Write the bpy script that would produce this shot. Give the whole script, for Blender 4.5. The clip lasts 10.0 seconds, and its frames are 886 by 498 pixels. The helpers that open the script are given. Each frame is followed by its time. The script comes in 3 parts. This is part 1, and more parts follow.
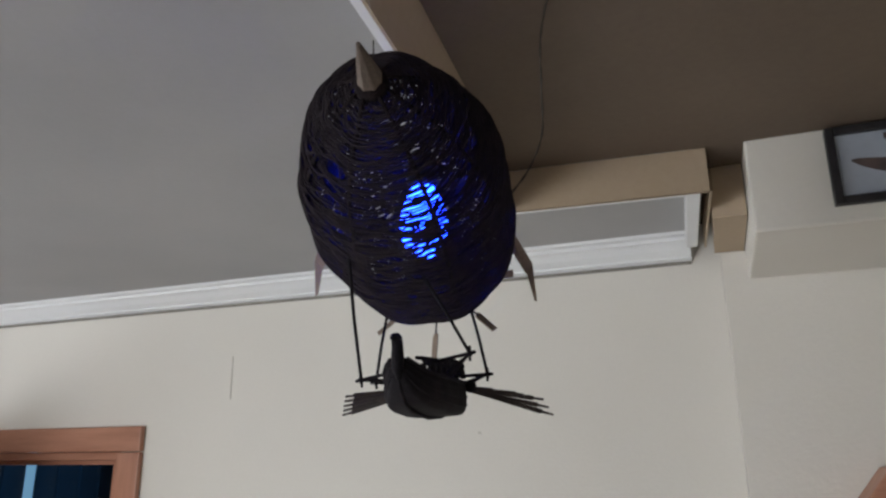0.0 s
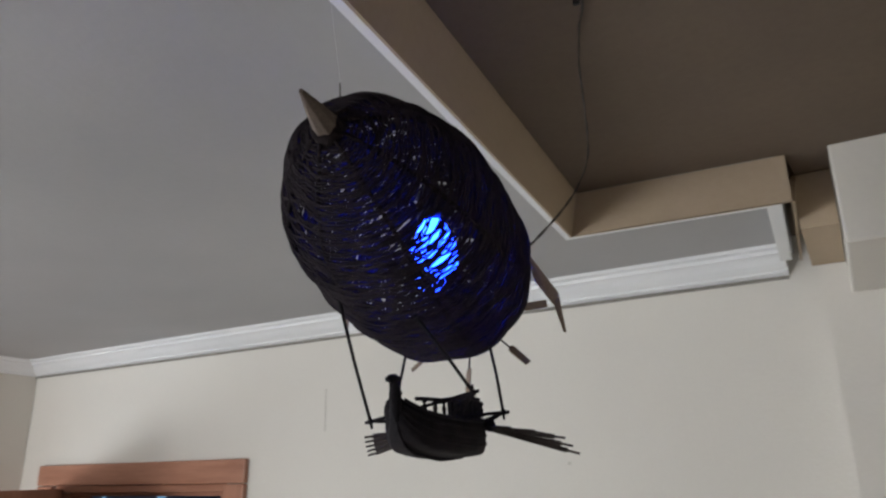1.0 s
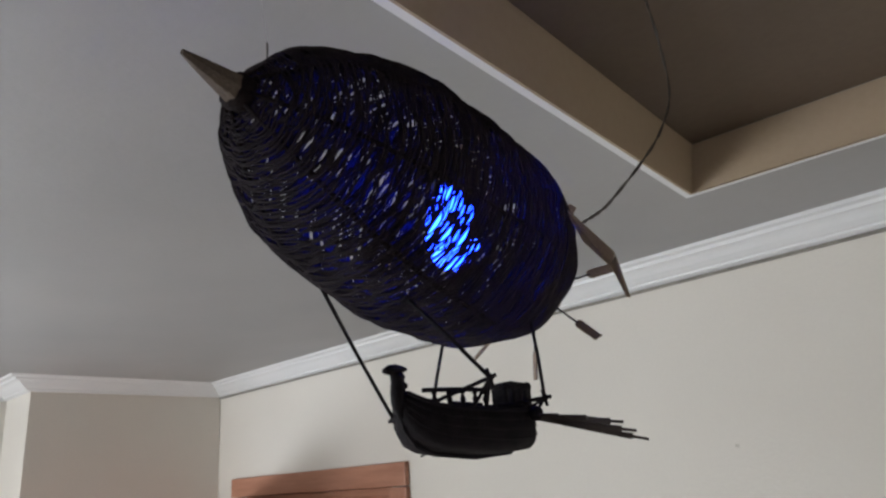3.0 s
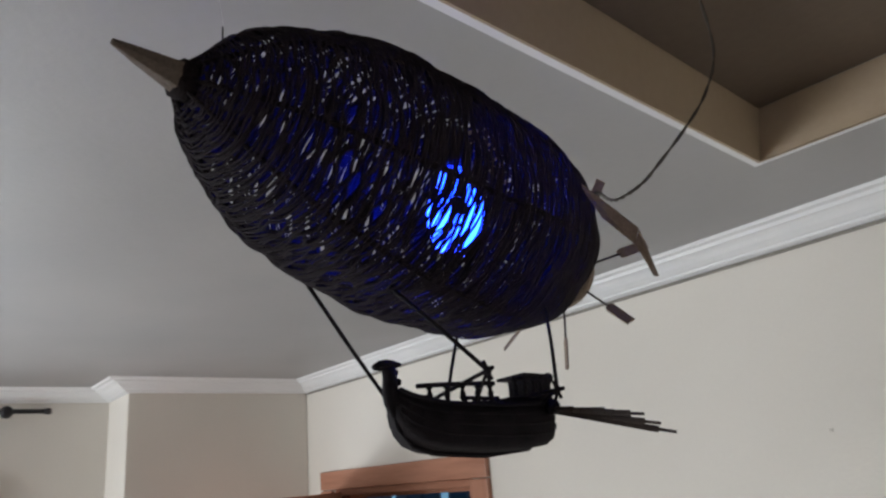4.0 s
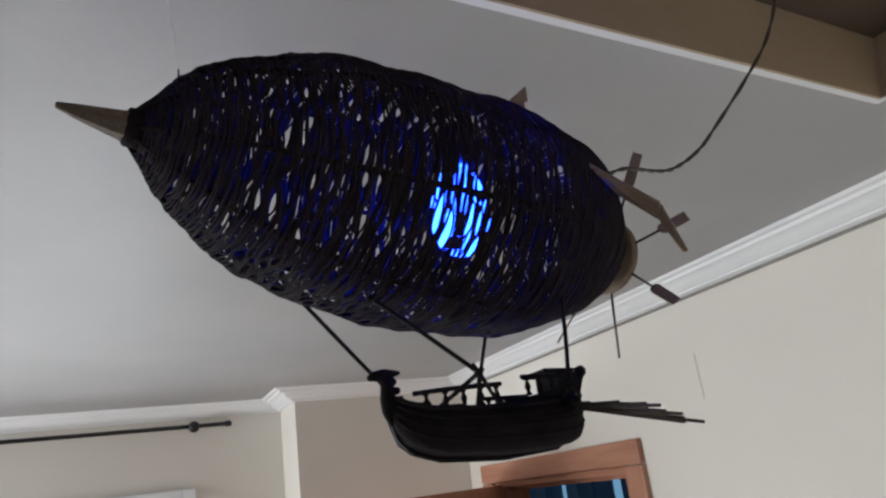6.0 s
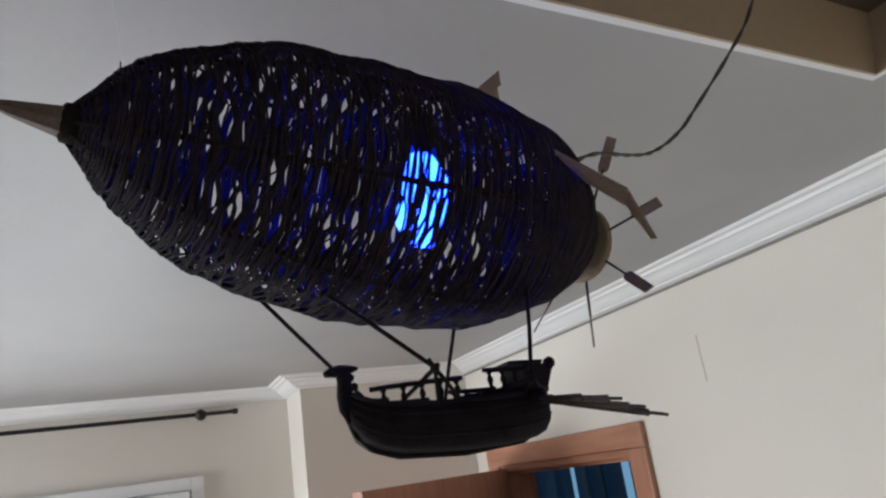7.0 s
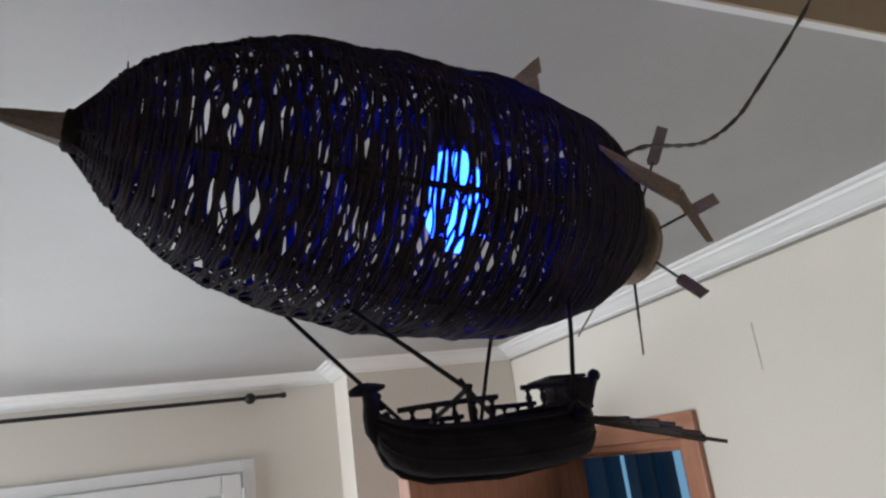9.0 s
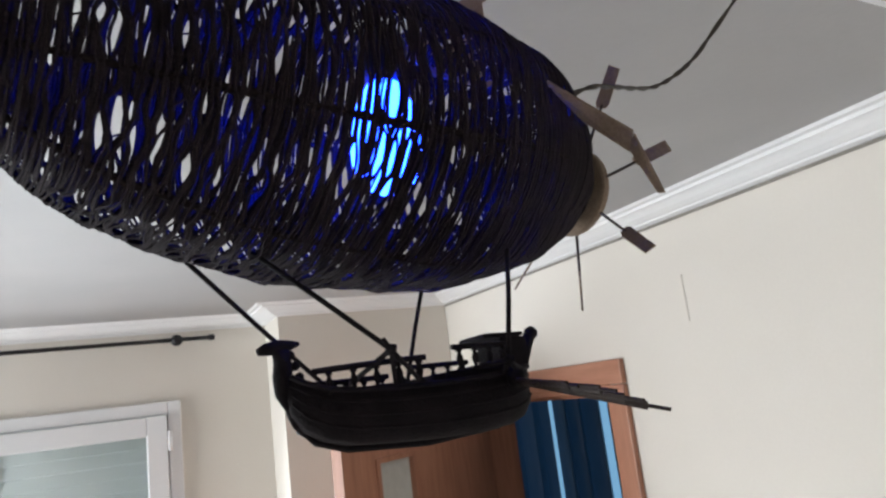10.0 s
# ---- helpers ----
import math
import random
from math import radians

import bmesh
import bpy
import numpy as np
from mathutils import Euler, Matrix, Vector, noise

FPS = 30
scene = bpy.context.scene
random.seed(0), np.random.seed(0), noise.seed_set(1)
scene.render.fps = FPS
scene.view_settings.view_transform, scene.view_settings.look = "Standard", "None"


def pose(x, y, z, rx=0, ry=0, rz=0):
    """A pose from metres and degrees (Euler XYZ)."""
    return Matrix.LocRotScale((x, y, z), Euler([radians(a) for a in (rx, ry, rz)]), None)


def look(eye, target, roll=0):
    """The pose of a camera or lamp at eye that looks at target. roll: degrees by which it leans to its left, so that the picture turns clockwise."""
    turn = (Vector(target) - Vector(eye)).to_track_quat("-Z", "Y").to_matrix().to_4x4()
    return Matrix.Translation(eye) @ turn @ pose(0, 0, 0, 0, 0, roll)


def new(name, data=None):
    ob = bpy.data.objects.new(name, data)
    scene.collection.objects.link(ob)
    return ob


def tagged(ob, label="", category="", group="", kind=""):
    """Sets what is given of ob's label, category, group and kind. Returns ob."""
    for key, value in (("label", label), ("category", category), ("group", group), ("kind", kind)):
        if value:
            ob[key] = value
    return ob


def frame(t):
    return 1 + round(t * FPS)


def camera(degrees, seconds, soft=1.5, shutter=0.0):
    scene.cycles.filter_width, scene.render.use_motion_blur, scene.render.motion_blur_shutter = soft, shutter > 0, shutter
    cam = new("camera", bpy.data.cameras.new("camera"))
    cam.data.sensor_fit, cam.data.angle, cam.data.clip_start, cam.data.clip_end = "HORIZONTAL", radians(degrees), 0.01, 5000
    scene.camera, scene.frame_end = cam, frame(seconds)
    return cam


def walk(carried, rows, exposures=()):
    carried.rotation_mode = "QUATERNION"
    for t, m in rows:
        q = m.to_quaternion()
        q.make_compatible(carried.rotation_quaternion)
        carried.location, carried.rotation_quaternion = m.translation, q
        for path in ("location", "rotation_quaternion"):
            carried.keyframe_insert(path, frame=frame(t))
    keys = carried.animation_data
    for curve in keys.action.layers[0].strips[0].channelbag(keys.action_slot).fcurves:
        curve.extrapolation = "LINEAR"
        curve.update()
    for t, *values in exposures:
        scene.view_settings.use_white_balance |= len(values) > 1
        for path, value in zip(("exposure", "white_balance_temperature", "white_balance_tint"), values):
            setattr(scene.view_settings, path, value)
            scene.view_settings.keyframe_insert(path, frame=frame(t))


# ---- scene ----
cam = camera(63.6, 10.0, soft=2.4, shutter=0.4)
PATH = [
    (0, (1.42, -1.535, 2.042), (0.741, 0.266, 2.583), -0.6),
    (0.5, (1.438, -1.524, 2.048), (0.709, 0.251, 2.613), -1.7),
    (1, (1.48, -1.498, 2.051), (0.533, 0.155, 2.662), -0.9),
    (1.5, (1.512, -1.457, 2.05), (0.418, 0.11, 2.638), -1.8),
    (2, (1.522, -1.434, 2.051), (0.3, 0.041, 2.626), -2.4),
    (3.5, (1.519, -1.365, 2.051), (0.147, -0.05, 2.675), -4.8),
    (4, (1.533, -1.337, 2.053), (0.052, -0.139, 2.662), -5.0),
    (4.5, (1.543, -1.31, 2.055), (-0.034, -0.253, 2.684), -5.7),
    (5, (1.553, -1.285, 2.053), (-0.091, -0.342, 2.691), -7.1),
    (6.5, (1.575, -1.25, 2.052), (-0.145, -0.438, 2.67), -7.7),
    (7, (1.575, -1.235, 2.055), (-0.158, -0.429, 2.646), -8.4),
    (7.5, (1.572, -1.233, 2.059), (-0.187, -0.489, 2.655), -8.5),
    (8, (1.571, -1.234, 2.062), (-0.185, -0.493, 2.659), -8.9),
    (8.5, (1.565, -1.221, 2.067), (-0.206, -0.494, 2.647), -8.4),
    (9, (1.557, -1.218, 2.074), (-0.238, -0.534, 2.632), -7.7),
    (9.5, (1.543, -1.207, 2.078), (-0.24, -0.432, 2.548), -7.9),
    (10, (1.526, -1.201, 2.083), (-0.247, -0.36, 2.47), -7.1),
]
walk(cam, [(t, look(eye, target, roll)) for t, eye, target, roll in PATH],
     [(0, 0.12), (2.0, 0.16), (4.0, 0.14), (7.0, 0.26), (8.5, 0.24), (9.5, 0.30), (9.8, 0.38), (10, 0.65)])

# ---- light ----
world = bpy.data.worlds.new("day")
scene.world = world
world.use_nodes = True
sky = world.node_tree.nodes.new("ShaderNodeTexSky")
sky.sky_type = "NISHITA"
sky.sun_disc = False
sky.sun_elevation, sky.sun_rotation = radians(40), radians(200)
world.node_tree.links.new(sky.outputs[0], world.node_tree.nodes["Background"].inputs[0])
world.node_tree.nodes["Background"].inputs[1].default_value = 0.12


def area_lamp(name, m, sx, sy, watts, colour):
    data = bpy.data.lights.new(name, "AREA")
    data.shape, data.size, data.size_y, data.energy, data.color = "RECTANGLE", sx, sy, watts, colour
    ob = new(name, data)
    ob.matrix_world = m
    return ob


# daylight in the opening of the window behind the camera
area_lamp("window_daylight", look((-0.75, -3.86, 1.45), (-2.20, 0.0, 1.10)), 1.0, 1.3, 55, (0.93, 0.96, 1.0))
# daylight in the lower part of the west window
area_lamp("west_window_daylight", look((-1.285, -1.68, 1.32), (1.0, -1.50, 0.75)), 1.3, 0.8, 24, (0.88, 0.94, 1.0))


# ---- materials ----
def mat(name, c1, c2, scale=6.0, rough=0.6, bump=0.1, grain=60.0, metal=0.0, stretch=(1, 1, 1), stain=0.25, spec=0.4):
    """Two colours mixed by broad and fine noise, with fine relief."""
    m = bpy.data.materials.new(name)
    m.use_nodes = True
    nt = m.node_tree
    b = nt.nodes["Principled BSDF"]
    co = nt.nodes.new("ShaderNodeTexCoord")
    mp = nt.nodes.new("ShaderNodeMapping")
    mp.inputs["Scale"].default_value = stretch
    nt.links.new(co.outputs["Object"], mp.inputs[0])
    big, fine = nt.nodes.new("ShaderNodeTexNoise"), nt.nodes.new("ShaderNodeTexNoise")
    for n, s, d in ((big, scale, 3.0), (fine, grain, 5.0)):
        n.inputs["Scale"].default_value, n.inputs["Detail"].default_value = s, d
        nt.links.new(mp.outputs[0], n.inputs["Vector"])
    add = nt.nodes.new("ShaderNodeMath")
    add.operation = "MULTIPLY_ADD"
    add.inputs[1].default_value = stain
    nt.links.new(fine.outputs["Fac"], add.inputs[0])
    sub = nt.nodes.new("ShaderNodeMath")
    sub.operation = "MULTIPLY"
    sub.inputs[1].default_value = 1.0 - stain
    nt.links.new(big.outputs["Fac"], sub.inputs[0])
    nt.links.new(sub.outputs[0], add.inputs[2])
    ramp = nt.nodes.new("ShaderNodeValToRGB")
    ramp.color_ramp.elements[0].position, ramp.color_ramp.elements[1].position = 0.3, 0.7
    ramp.color_ramp.elements[0].color, ramp.color_ramp.elements[1].color = (*c1, 1), (*c2, 1)
    nt.links.new(add.outputs[0], ramp.inputs[0])
    nt.links.new(ramp.outputs[0], b.inputs["Base Color"])
    b.inputs["Roughness"].default_value, b.inputs["Metallic"].default_value = rough, metal
    b.inputs["Specular IOR Level"].default_value = spec
    bp = nt.nodes.new("ShaderNodeBump")
    bp.inputs["Strength"].default_value, bp.inputs["Distance"].default_value = bump, 0.004
    nt.links.new(fine.outputs["Fac"], bp.inputs["Height"])
    nt.links.new(bp.outputs[0], b.inputs["Normal"])
    return m


def glow(name, colour, strength):
    m = bpy.data.materials.new(name)
    m.use_nodes = True
    b = m.node_tree.nodes["Principled BSDF"]
    b.inputs["Base Color"].default_value = (0.7, 0.75, 0.8, 1)
    b.inputs["Emission Color"].default_value, b.inputs["Emission Strength"].default_value = (*colour, 1), strength
    return m


WALL = mat("cream wall paint", (0.69, 0.66, 0.605), (0.75, 0.72, 0.66), 1.6, 0.75, 0.12, 130)
# white paint held at mid grey: the ceiling's weak light is in the colour
CEIL = mat("white ceiling paint greyed for shade", (0.33, 0.33, 0.335), (0.41, 0.405, 0.405), 1.7, 0.5, 0.12, 90, stain=0.12)
PLASTER = mat("white plaster coving", (0.78, 0.80, 0.82), (0.85, 0.86, 0.87), 5, 0.45, 0.05, 80)
TAN = mat("tan paint", (0.40, 0.31, 0.215), (0.48, 0.38, 0.27), 2.0, 0.7, 0.1, 110)
# darker copy of TAN, with the raised field's shade in the colour
TAN_SHADE = mat("tan paint darkened for shade", (0.125, 0.092, 0.066), (0.178, 0.134, 0.097), 2.0, 0.75, 0.1, 110)
WOOD = mat("reddish brown door wood", (0.36, 0.16, 0.10), (0.50, 0.25, 0.165), 7, 0.4, 0.08, 40, stretch=(9, 9, 0.8))
WOOD_H = mat("reddish brown head wood", (0.36, 0.16, 0.10), (0.50, 0.25, 0.165), 7, 0.4, 0.08, 40, stretch=(0.8, 9, 9))
PVC = mat("white plastic window", (0.78, 0.80, 0.82), (0.84, 0.85, 0.87), 4, 0.35, 0.02, 60)
GREY = mat("grey shutter paint", (0.66, 0.71, 0.70), (0.74, 0.78, 0.77), 5, 0.5, 0.05, 60)
FLOOR = mat("beige floor tile", (0.21, 0.18, 0.15), (0.28, 0.24, 0.20), 3, 0.3, 0.03, 70)
BLACK = mat("black metal", (0.012, 0.012, 0.014), (0.03, 0.03, 0.033), 20, 0.45, 0.05, 200, metal=0.3)
CORD = mat("dark brown paper cord", (0.015, 0.0112, 0.0150), (0.036, 0.026, 0.032), 60, 0.95, 0.5, 900, stain=0.5, spec=0.25)
RIBM = mat("black-brown cane", (0.011, 0.008, 0.0095), (0.028, 0.020, 0.022), 60, 0.9, 0.4, 700, spec=0.1)
STICK = mat("grey-brown bare wood", (0.20, 0.145, 0.105), (0.33, 0.25, 0.19), 40, 0.7, 0.25, 500, stain=0.5)
NOSE = mat("weathered grey-brown wood", (0.09, 0.068, 0.056), (0.19, 0.145, 0.12), 45, 0.7, 0.3, 500, stain=0.5)
HULL = mat("near-black stained wood", (0.011, 0.0095, 0.0125), (0.024, 0.0195, 0.024), 60, 0.8, 0.3, 600, spec=0.15)
OAR = mat("dark brown stained oar wood", (0.018, 0.012, 0.0105), (0.046, 0.030, 0.025), 60, 0.6, 0.3, 600)
CABLE = mat("dark cable jacket", (0.03, 0.024, 0.02), (0.08, 0.065, 0.05), 80, 0.5, 0.1, 400)
BLUE = mat("dark blue curtain cloth", (0.10, 0.125, 0.16), (0.15, 0.18, 0.22), 6, 0.5, 0.1, 120, spec=0.6)
DARK = mat("dark blue bedroom paint for dimness", (0.03, 0.045, 0.075), (0.05, 0.07, 0.11), 2, 0.8, 0.1, 90)
FRAME = mat("black picture frame", (0.012, 0.011, 0.014), (0.03, 0.028, 0.03), 30, 0.5, 0.1, 200)
PAPER = mat("blue-grey printed paper", (0.33, 0.37, 0.44), (0.42, 0.46, 0.53), 12, 0.6, 0.03, 100)
INK = mat("dark brown ink", (0.06, 0.045, 0.045), (0.13, 0.095, 0.085), 40, 0.7, 0.02, 100)
FROST = mat("frosted glass", (0.55, 0.55, 0.52), (0.66, 0.66, 0.62), 30, 0.3, 0.3, 150)
MARK = mat("grey scuff", (0.54, 0.51, 0.45), (0.61, 0.58, 0.52), 40, 0.8, 0.1, 150)
tr = BLUE.node_tree.nodes.new("ShaderNodeBsdfTranslucent")
tr.inputs[0].default_value = (0.30, 0.40, 0.50, 1)
ms = BLUE.node_tree.nodes.new("ShaderNodeMixShader")
ms.inputs[0].default_value = 0.5
for i, n in enumerate((BLUE.node_tree.nodes["Principled BSDF"], tr)):
    BLUE.node_tree.links.new(n.outputs[0], ms.inputs[i + 1])
BLUE.node_tree.links.new(ms.outputs[0], BLUE.node_tree.nodes["Material Output"].inputs[0])
SHADE_GREY = mat("grey shade line", (0.20, 0.185, 0.16), (0.30, 0.28, 0.25), 30, 0.8, 0.1, 100)
BULB = glow("blue lit bulb glass", (0.003, 0.022, 1.0), 60.0)
OUT = glow("pale daylight", (0.75, 0.85, 0.9), 0.55)
SLIT = glow("blue daylight behind the curtain", (0.14, 0.30, 0.46), 0.8)
GLASS = bpy.data.materials.new("window glass")
GLASS.use_nodes = True
gb = GLASS.node_tree.nodes["Principled BSDF"]
gb.inputs["Transmission Weight"].default_value, gb.inputs["Roughness"].default_value = 1.0, 0.02
gb.inputs["Base Color"].default_value, gb.inputs["IOR"].default_value = (0.95, 0.98, 0.97, 1), 1.2


# ---- mesh helpers ----
def box(bm, x0, x1, y0, y1, z0, z1, xf=None):
    vs = [bm.verts.new((x, y, z)) for x in (x0, x1) for y in (y0, y1) for z in (z0, z1)]
    for f in ((0, 1, 3, 2), (4, 6, 7, 5), (0, 4, 5, 1), (2, 3, 7, 6), (0, 2, 6, 4), (1, 5, 7, 3)):
        bm.faces.new([vs[i] for i in f])
    if xf is not None:
        bmesh.ops.transform(bm, matrix=xf, verts=vs)
    return vs


def tube(bm, pts, radii, n=8, flat=1.0):
    """A closed tube through points, with a radius at each; flat squashes it along the second axis."""
    pts = [Vector(p) for p in pts]
    if not hasattr(radii, "__len__"):
        radii = [radii] * len(pts)
    rings, ref = [], None
    for i, p in enumerate(pts):
        d = (pts[min(i + 1, len(pts) - 1)] - pts[max(i - 1, 0)]).normalized()
        if ref is None:
            ref = d.orthogonal().normalized()
        ref = (ref - d * ref.dot(d)).normalized()
        b = d.cross(ref)
        rings.append([bm.verts.new(p + (ref * math.cos(a) + b * math.sin(a) * flat) * radii[i]) for a in [2 * math.pi * k / n for k in range(n)]])
    for a, b in zip(rings, rings[1:]):
        for k in range(n):
            bm.faces.new((a[k], a[(k + 1) % n], b[(k + 1) % n], b[k]))
    bm.faces.new(rings[0][::-1])
    bm.faces.new(rings[-1])


def lathe(bm, prof, n=16, xf=None):
    """Turns (radius, height) pairs round z."""
    start = len(bm.verts)
    rings = [[bm.verts.new((r * math.cos(2 * math.pi * k / n), r * math.sin(2 * math.pi * k / n), z)) for k in range(n)] for r, z in prof]
    for a, b in zip(rings, rings[1:]):
        for k in range(n):
            bm.faces.new((a[k], a[(k + 1) % n], b[(k + 1) % n], b[k]))
    bm.faces.new(rings[0][::-1])
    bm.faces.new(rings[-1])
    if xf is not None:
        bmesh.ops.transform(bm, matrix=xf, verts=[v for r in rings for v in r])


def done(bm, name, material, smooth=False, bevel=0.0):
    if bevel:
        bmesh.ops.bevel(bm, geom=bm.edges[:], offset=bevel, segments=2, affect="EDGES", profile=0.6)
    bmesh.ops.recalc_face_normals(bm, faces=bm.faces)
    me = bpy.data.meshes.new(name)
    bm.to_mesh(me)
    bm.free()
    me.materials.append(material)
    if smooth:
        for p in me.polygons:
            p.use_smooth = True
    return me


def part(name, bm, material, parent=None, label="", smooth=False, bevel=0.0, xf=None):
    if xf is not None:
        bmesh.ops.transform(bm, matrix=xf, verts=bm.verts)
    ob = new(name, done(bm, name, material, smooth, bevel))
    if parent is not None:
        ob.parent = parent
    if label:
        tagged(ob, label)
    return ob


def slab(name, material, dims, parent=None, label="", bevel=0.0, kind="", category=""):
    bm = bmesh.new()
    box(bm, *dims)
    ob = part(name, bm, material, parent, label, bevel=bevel)
    return tagged(ob, label, category, kind=kind)


def structure(name, material, boxes, label, category, bevel=0.0):
    bm = bmesh.new()
    for b in boxes:
        box(bm, *b)
    return tagged(part(name, bm, material, bevel=bevel), label, category, kind="structure")


# ---- the room ----
ZC, ZU, ZK = 2.460, 2.494, 2.416          # lower ceiling, raised ceiling, foot of the coving
XW, XP = -1.308, -1.055                    # window wall, face of the corner pier
XR, YR, XE = 1.112, -0.441, 1.427         # edges of the raised field
structure("wall_north", WALL, [(-1.5, -0.857, 0, 0.12, 0, 2.7), (-0.857, -0.075, 0, 0.12, 2.047, 2.7), (-0.075, 4.5, 0, 0.12, 0, 2.7)],
          "cream painted wall with a wooden doorway", "wall")
structure("wall_pier", WALL, [(XW - 0.1, XP, -0.666, -0.002, 0, 2.6)], "cream painted pier in the corner of the room", "wall")
WY0, WY1, WZ1 = -2.43, -0.991, 2.167
structure("wall_west", WALL, [(XW - 0.16, XW, WY1, -0.60, 0, 2.6), (XW - 0.16, XW, -5.6, WY0, 0, 2.6), (XW - 0.16, XW, WY0, WY1, WZ1, 2.6), (XW - 0.16, XW, WY0, WY1, 0, 0.85)],
          "cream painted wall round a white window", "wall")
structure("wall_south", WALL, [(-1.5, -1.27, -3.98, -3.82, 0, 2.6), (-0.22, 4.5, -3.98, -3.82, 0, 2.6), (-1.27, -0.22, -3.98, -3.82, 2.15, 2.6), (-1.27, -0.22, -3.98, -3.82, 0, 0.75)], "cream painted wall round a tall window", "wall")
structure("wall_east", WALL, [(2.9, 3.0, -5.6, 0.0, 0, 2.6)], "cream painted plain wall", "wall")
structure("wall_infill", TAN, [(XE + 0.014, 1.494, -0.330, -0.0925, 2.405, ZU - 0.001)], "tan painted infill between ceiling edge and lintel", "wall")
structure("wall_return", WALL, [(1.452, 4.4, -0.090, -0.003, 0, 2.404), (1.497, 4.4, -0.0899, -0.003, 2.404, 2.6)], "cream painted wall standing proud under the lintel", "wall")
structure("lintel", WALL, [(1.496, 4.4, -0.421, -0.091, 2.348, 2.7)], "cream painted lintel beam with a shaded underside", "wall", 0.004)
SKEW = 0.085                              # the field's west edge runs slightly off square


def edge_x(y, off=0.0):
    return XR + off + SKEW * (YR - y)


def prisms(name, material, plans, label, category):
    """Upright prisms over plans of corners, each with its foot and head."""
    bm = bmesh.new()
    for pts, z0, z1 in plans:
        a = [bm.verts.new((x, y, z0)) for x, y in pts]
        b = [bm.verts.new((x, y, z1)) for x, y in pts]
        bm.faces.new(a[::-1])
        bm.faces.new(b)
        for i in range(len(pts)):
            bm.faces.new((a[i], a[(i + 1) % len(pts)], b[(i + 1) % len(pts)], b[i]))
    return tagged(part(name, bm, material), label, category, kind="structure")


prisms("ceiling", CEIL, [([(-1.5, -5.6), (edge_x(-5.6), -5.6), (XR, YR), (XE, YR + 0.02), (XE - 0.016, 0.0), (-1.5, 0.0)], ZC, 2.59)], "white lower ceiling, greyed for shade, with faint stains", "ceiling")
# tan like its edge; the shade up here is painted as brown
structure("ceiling_raised", TAN_SHADE, [(XR + 0.002, 4.5, -5.6, 0.0, ZU, 2.66)], "raised ceiling field in tan paint darkened for its shade", "ceiling")


def raked_edge():
    """The field's side: it leans outwards as it rises to the raised ceiling."""
    low, high, dx, dy = ZC - 0.041, ZU - 0.001, 0.010, -0.095
    bm = bmesh.new()
    rows = []
    for x, y, inx, iny in ((edge_x(-5.6), -5.6, dx, 0), (XR, YR, dx, -dy), (XE, YR + 0.02, 0.0, -dy), (XE + 0.012, YR + 0.02, 0.008, -dy), (XE - 0.004, -0.092, 0.008, 0)):
        rows.append([bm.verts.new(p) for p in ((x + 0.001, y - 0.001, low), (x + 0.004 + inx * 0.04, y - 0.004 * (iny != 0), low), (x + inx, y + iny, high), (x + 0.001, y - 0.001, high))])
    for a, b in zip(rows, rows[1:]):
        for k in range(4):
            bm.faces.new((a[k], a[(k + 1) % 4], b[(k + 1) % 4], b[k]))
    bm.faces.new(rows[0][::-1])
    bm.faces.new(rows[-1])
    return tagged(part("trim_raised_edge", bm, TAN), "tan painted leaning edge of the raised ceiling field", "trim", kind="structure")


raked_edge()
structure("floor", FLOOR, [(-1.5, 4.5, -5.7, 0.12, -0.05, 0.0)], "beige tiled floor", "floor")


def coving(name, runs, label):
    """Plaster coving with two fillets, run along lines (start, end, way out of the wall)."""
    prof = [(0.0, 0.0), (0.016, 0.005), (0.017, 0.0085), (0.023, 0.010), (0.036, 0.017), (0.046, 0.025), (0.055, 0.0295), (0.062, 0.0305), (0.065, 0.0365), (0.079, 0.0385), (0.084, 0.044), (0.0, 0.044)]
    bm = bmesh.new()
    for (x0, y0), (x1, y1), (ox, oy), m0, m1 in runs:
        tx, ty = x1 - x0, y1 - y0
        ln = math.hypot(tx, ty)
        tx, ty = tx / ln, ty / ln
        a = [bm.verts.new((x0 + ox * d + tx * d * m0, y0 + oy * d + ty * d * m0, ZK + z)) for d, z in prof]
        b = [bm.verts.new((x1 + ox * d - tx * d * m1, y1 + oy * d - ty * d * m1, ZK + z)) for d, z in prof]
        n = len(prof)
        for k in range(n):
            bm.faces.new((a[k], a[(k + 1) % n], b[(k + 1) % n], b[k]))
        bm.faces.new(a[::-1])
        bm.faces.new(b)
    ob = part(name, bm, PLASTER)
    return tagged(ob, label, "coving", kind="structure")


coving("trim_coving", [((XP, -0.001), (1.397, -0.001), (0, -1), 1, 0), ((XP + 0.001, -0.667), (XP + 0.001, -0.002), (1, 0), -1, 1),
                       ((XW, -0.667), (XP, -0.667), (0, -1), 1, -1), ((XW + 0.001, -5.6), (XW + 0.001, -0.668), (1, 0), 0, 1)],
       "white moulded plaster coving along wall and ceiling")
prisms("trim_edge_bead", PLASTER, [([(edge_x(-5.6, -0.012), -5.6), (edge_x(-5.6), -5.6), (XR, YR), (XE - 0.001, YR + 0.0195), (XE - 0.016, -0.10), (XE - 0.036, -0.10), (XE - 0.022, YR + 0.028), (XR - 0.010, YR + 0.010)], ZC - 0.040, ZC + 0.003)],
       "white plaster bead round the raised field", "trim")

# thin grey strip that paints the shadow line below the coving
structure("trim_shade_line", SHADE_GREY, [(XP + 0.002, 1.396, -0.004, -0.0005, ZK - 0.0065, ZK - 0.0005)], "thin grey strip painting the shade line under the coving", "trim")

